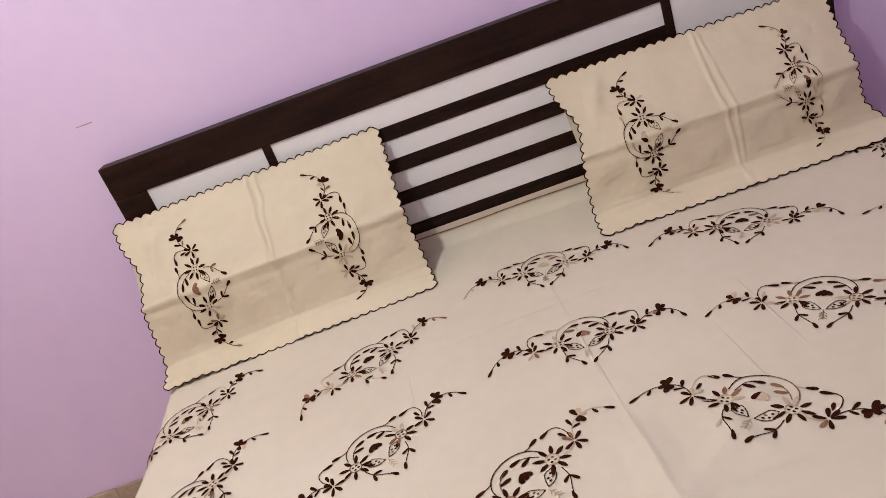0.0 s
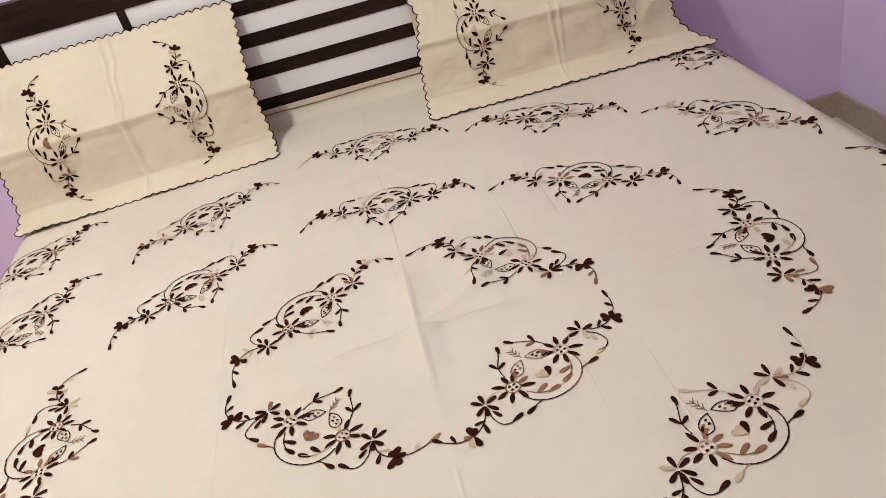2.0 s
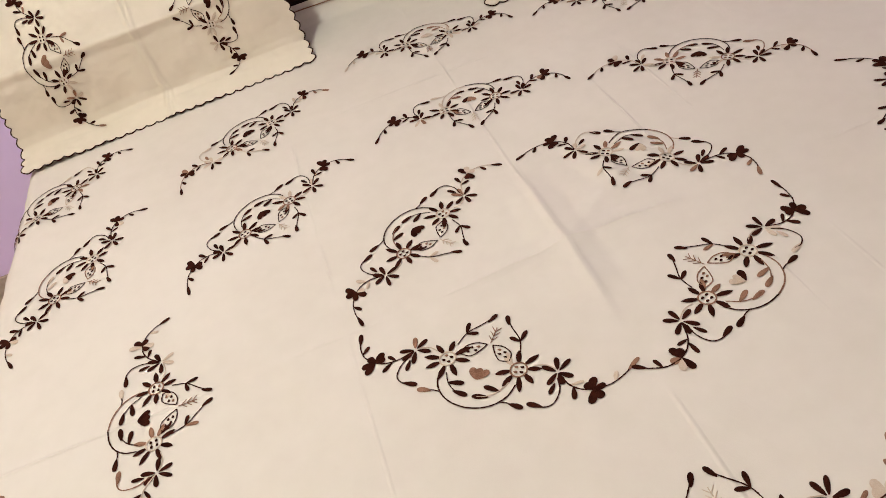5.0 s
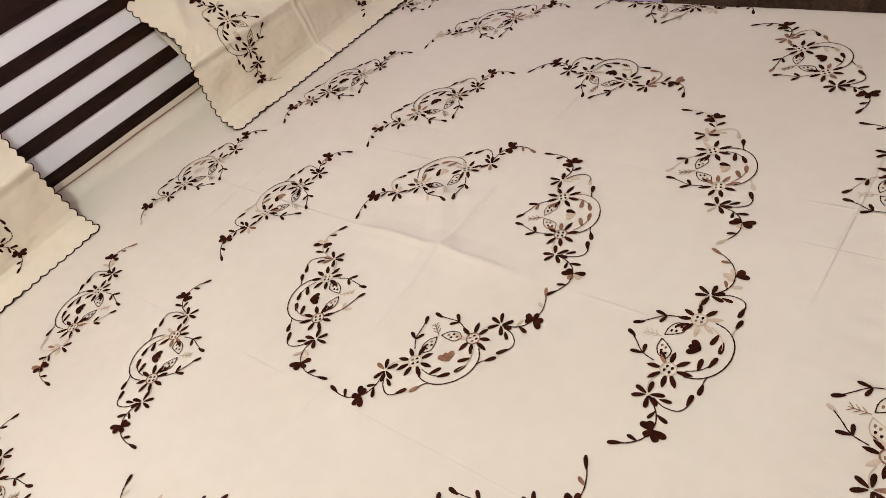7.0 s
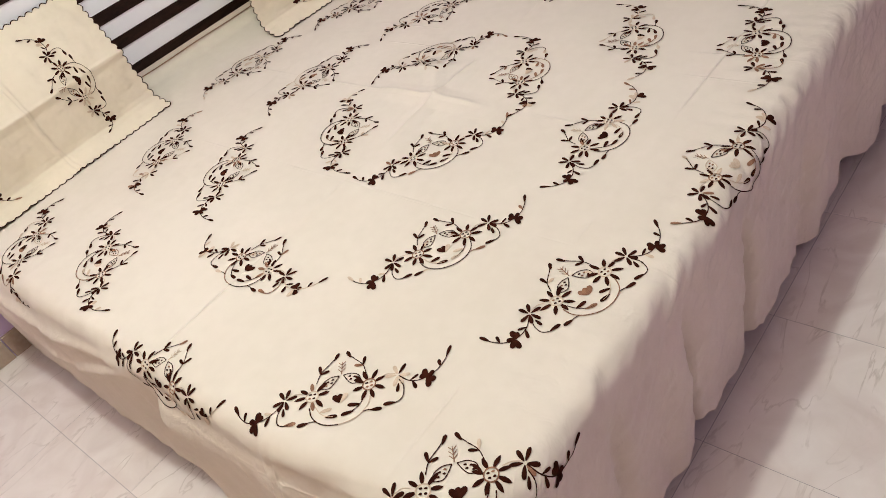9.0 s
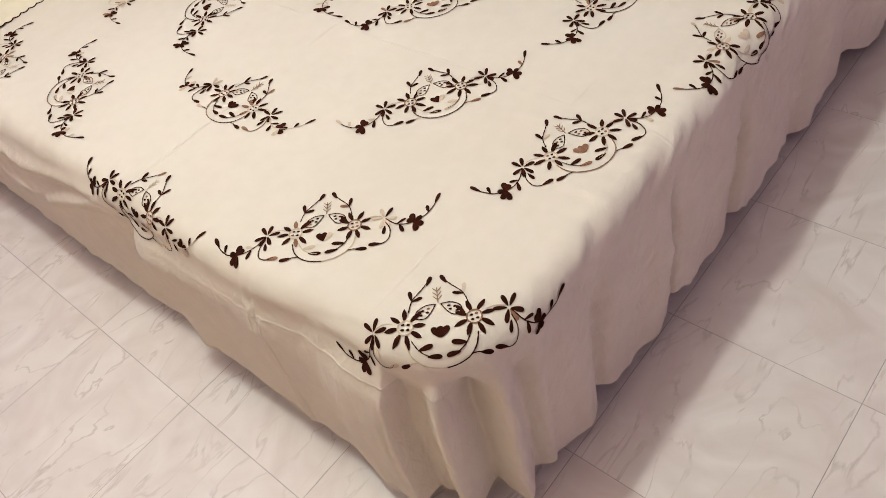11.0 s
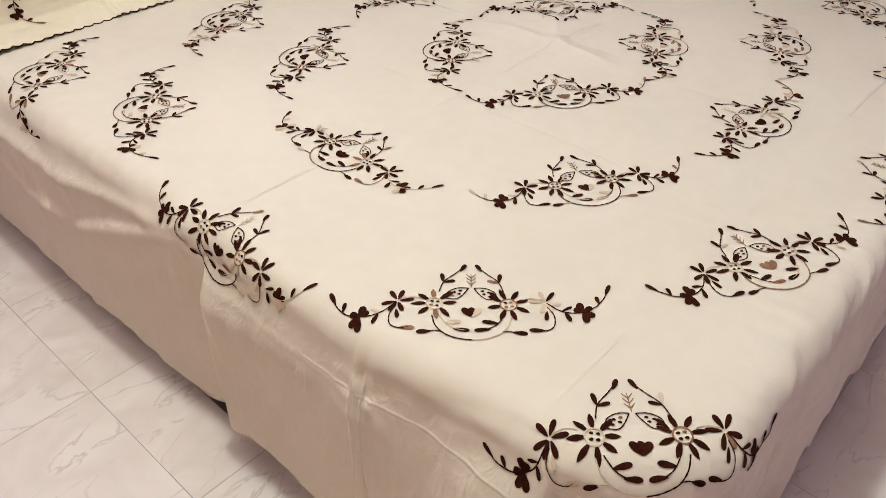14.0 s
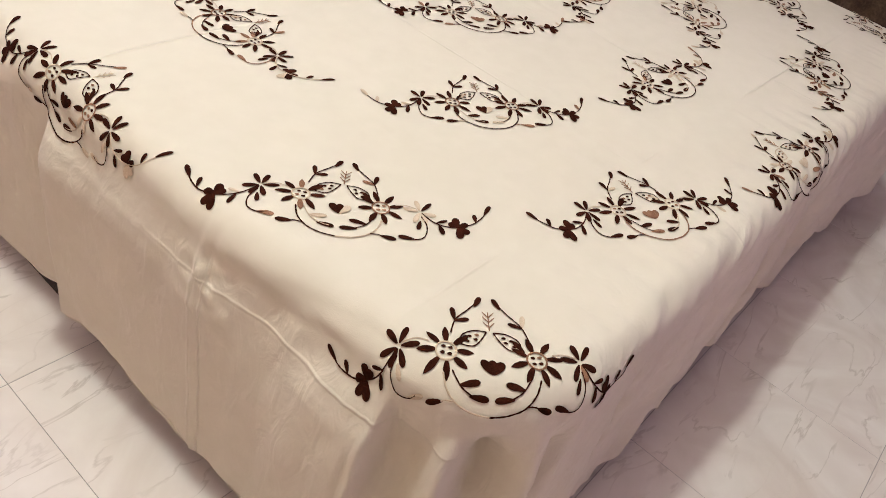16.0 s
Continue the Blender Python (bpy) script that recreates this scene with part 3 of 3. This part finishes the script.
def pillow_profile(q):
    """Across the cover from its lower hem (0) to its upper hem (1): y forward is minus, z up."""
    pts = ((0.0, -0.135, 0.004), (0.06, -0.106, 0.009), (0.12, -0.078, 0.016), (0.16, -0.058, 0.029), (0.20, -0.050, 0.050), (0.28, -0.045, 0.092), (0.40, -0.041, 0.150), (0.496, -0.040, 0.199), (0.506, -0.036, 0.203), (0.75, 0.043, 0.300), (0.92, 0.092, 0.366), (1.0, 0.110, 0.397))
    for (a, ya, za), (b, yb, zb) in zip(pts, pts[1:]):
        if q <= b:
            k = (q - a) / (b - a)
            return ya + (yb - ya) * k, za + (zb - za) * k
    return pts[-1][1:]


def pillow(m, seed, tall=1.0, slump=0.0, PW=0.735, spots=(0.232, 0.745), flare=0.0):
    """A stuffed sham leaning on the headboard; tall scales its height, slump lowers its far end, flare spreads that end at the foot."""
    def front(p, q, lift=0.0, back=False):
        qc, pc = min(max(q, 0), 1), min(max(p, 0), 1)
        y, z = pillow_profile(qc)
        y2, z2 = pillow_profile(min(qc + 0.03, 1))
        y1, z1 = pillow_profile(max(qc - 0.03, 0))
        d = math.hypot(y2 - y1, z2 - z1)
        ny, nz = -(z2 - z1) / d, (y2 - y1) / d
        side = (1 - abs(2 * pc - 1) ** 4) * math.sin(math.pi * qc) ** 0.6
        if back:
            y, z = y + 0.07 * side + 0.002, z - 0.01 * side
            y = min(y, 0.112)
            return Vector(((p - 0.5) * PW + flare * (1.25 * step(0.30, 0.0, qc) - 0.6) * step(0.7, 1.0, pc), y, max(z, 0.003) * (tall - slump * p)))
        puff = 0.014 * side + 0.008 * noise.noise((p * 4 + seed, q * 3, 0)) + 0.004 * noise.noise((p * 12 + seed, q * 9, 4)) + lift
        bend = p - 0.5 - 0.004 * math.sin(q * 7) - 0.006 * noise.noise((q * 9, seed, 3.0))
        puff += 0.0055 * tent(bend, 0.011) + 0.0040 * tent(bend - 0.022 - 0.012 * math.sin(q * 5 + seed), 0.009)
        puff += 0.0020 * noise.noise((p * 16 + seed, q * 7 + p * 6, 8)) + 0.0010 * noise.noise((p * 40, q * 34 + seed, 9))
        puff += 0.010 * ridge(p - 0.12 - 0.25 * (q - 0.8), 0.03) * ridge(q - 0.82, 0.12)
        fold = q - 0.505 - 0.004 * math.sin(p * 9)
        puff += 0.0035 * tent(fold, 0.010) - 0.004 * ridge(fold + 0.045, 0.026)
        x = (p - 0.5) * PW
        x += (0.012 if p < 0.5 else -0.012) * abs(2 * p - 1) * math.sin(math.pi * qc) ** 2
        x += flare * (1.25 * step(0.30, 0.0, qc) - 0.6) * step(0.7, 1.0, pc)
        x += 0.026 * ridge(qc - 0.68, 0.14) * step(0.12, 0.0, p)
        return Vector((x + (p - pc) * 0, y + ny * puff + (q - qc) * PH * (1.0 if q < 0 else 0.3), max((z + nz * puff) * (tall - slump * p), 0.003) + (q - qc) * PH * (0.9 if q > 1 else 0.1)))

    def rim(p, q):
        """The cover's outline, pushed out in scallops."""
        cx, cy = 29, 19
        ex = max(abs(2 * p - 1) - 0.97, 0) / 0.03
        ey = max(abs(2 * q - 1) - 0.955, 0) / 0.045
        dp = ex * 0.008 * abs(math.sin(math.pi * cy * q)) / PW
        dq = ey * 0.008 * abs(math.sin(math.pi * cx * p)) / PH
        return p + math.copysign(dp, p - 0.5), q + math.copysign(dq, q - 0.5)

    thing = tagged(new("pillow"), "ivory cotton pillow sham with brown embroidery and scalloped edge", "pillow", "pillows on the bed")
    bm = bmesh.new()
    nx, ny = 203, 133
    rows = [[bm.verts.new(front(*rim(i / nx, j / ny))) for i in range(nx + 1)] for j in range(ny + 1)]
    for j in range(ny):
        for i in range(nx):
            bm.faces.new((rows[j][i], rows[j][i + 1], rows[j + 1][i + 1], rows[j + 1][i]))
    edge = [rows[0][i].co.copy() for i in range(nx)] + [rows[j][nx].co.copy() for j in range(ny)] + [rows[ny][i].co.copy() for i in range(nx, 0, -1)] + [rows[j][0].co.copy() for j in range(ny, 0, -1)]
    part("cover", bm, SHAM, thing, smooth=True)
    bm = bmesh.new()
    rows = [[bm.verts.new(front(0.02 + 0.96 * i / 24, 0.03 + 0.95 * j / 16, back=True)) for i in range(25)] for j in range(17)]
    for j in range(16):
        for i in range(24):
            bm.faces.new((rows[j][i + 1], rows[j][i], rows[j + 1][i], rows[j + 1][i + 1]))
    part("backing", bm, SHAM, thing, smooth=True)
    # stitched edging along the scallops
    bm = bmesh.new()
    n = len(edge)
    loops = []
    for i, c in enumerate(edge):
        t = (edge[(i + 1) % n] - edge[i - 1]).normalized()
        a = t.cross(Vector((0, -0.9, 0.44)))
        a = a.normalized() * 0.0015
        b = t.cross(a).normalized() * 0.0015
        loops.append([bm.verts.new(c + a * math.cos(k * math.pi / 2) + b * math.sin(k * math.pi / 2)) for k in range(4)])
    for i in range(n):
        r0, r1 = loops[i], loops[(i + 1) % n]
        for k in range(4):
            bm.faces.new((r0[k], r0[(k + 1) % 4], r1[(k + 1) % 4], r1[k]))
    part("scalloped_edging", bm, THREAD_DARK, thing, "dark brown stitched edging", smooth=True)
    for k, p in enumerate(spots):
        s = -1 if k == 0 else 1
        Stitch(seed * 10 + k).garland().lay(lambda x, y, h: front(p - s * 0.86 * y / PW, 0.50 + s * 0.90 * x / PH, h + 0.0015), "embroidery", thing)
    thing.matrix_world = m
    return thing


pillow(pose(-0.595, -0.006, TOP, 0, 0, 1.2), 3, 0.955)
pillow(pose(0.600, -0.086, TOP, 0, 0, -3.2), 5, 0.885, 0.03, 0.755, (0.234, 0.770), 0.06)

# ---- curtain ----


def curtain():
    """Heavy brown curtain gathered along the east wall."""
    thing = tagged(new("curtain"), "dark brown pleated curtain hanging along the side wall", "curtain")
    bm = bmesh.new()
    ys = np.arange(-0.77, -2.9, -0.012)
    rows = []
    for z in np.linspace(0.04, 2.25, 10):
        rows.append([bm.verts.new((ROOM_R - 0.065 - 0.03 * math.sin((y + 0.77) * 38 + 1.3 * noise.noise((y * 3, z * 0.3, 0))) - 0.015 * noise.noise((y * 9, z * 0.4, 2)), y, z)) for y in ys])
    for a, b in zip(rows, rows[1:]):
        for i in range(len(ys) - 1):
            bm.faces.new((a[i], a[i + 1], b[i + 1], b[i]))
    part("cloth", bm, CURTAIN, thing, smooth=True)
    for k in range(26):
        z = 0.34 + 0.05 * k
        for y in (-1.86, -1.98):
            x = ROOM_R - 0.103
            part("stitch_mark", box(x - 0.003, x, y - 0.006, y + 0.006, z, z + 0.024, 0.001, 1), CURTAIN_MARK, thing)
    part("hem_band", box(ROOM_R - 0.075, ROOM_R - 0.03, -2.9, -0.77, 2.25, 2.29, 0.004), CURTAIN, thing)
    bm = bmesh.new()
    bmesh.ops.create_cone(bm, cap_ends=True, segments=16, radius1=0.012, radius2=0.012, depth=2.5, matrix=pose(ROOM_R - 0.055, -1.8, 2.30, 90))
    part("rod", bm, WOOD, thing)
    return thing


curtain()

# ---- skirting and floor tiles ----
PITCH, JOINT, TX, TY = 0.4055, 0.0013, -1.121, -1.922


def skirting(name, length, m):
    """A run of skirting tiles along a wall, which stands on its y = 0."""
    run = tagged(new(name), "beige glazed skirting tiles along the wall foot", "skirting", kind="structure")
    bm = box(0.0015, PITCH - 0.0015, -0.012, 0.0, 0.0, 0.092, 0.0015, 1)
    first = part("skirting_tile", bm, SKIRTING, run)
    for k in range(1, int(length / PITCH) + 1):
        ob = new("skirting_tile", first.data)
        ob.parent = run
        ob.location = (k * PITCH, 0, 0)
    run.matrix_world = m
    return run


skirting("baseboard_north", 4.1, pose(0, 0.156, 0, 0, 0, WALL_TURN) @ pose(-2.25, 0, 0))
skirting("baseboard_east", 4.4, pose(ROOM_R, 0.09, 0, 0, 0, -90))

bm = box(JOINT / 2, PITCH - JOINT / 2, JOINT / 2, PITCH - JOINT / 2, -0.02, 0.0, 0.0005, 1)
tile_mesh = None
ix0, iy0 = math.floor((ROOM_L - TX) / PITCH), math.floor((ROOM_B - TY) / PITCH)
for ix in range(ix0, math.ceil((ROOM_R - TX) / PITCH)):
    for iy in range(iy0, math.ceil((0.4 - TY) / PITCH)):
        if tile_mesh is None:
            ob = part("tile", bm, TILE, floor)
            tile_mesh = ob.data
        else:
            ob = new("tile", tile_mesh)
            ob.parent = floor
        ob.location = (TX + ix * PITCH, TY + iy * PITCH, 0)
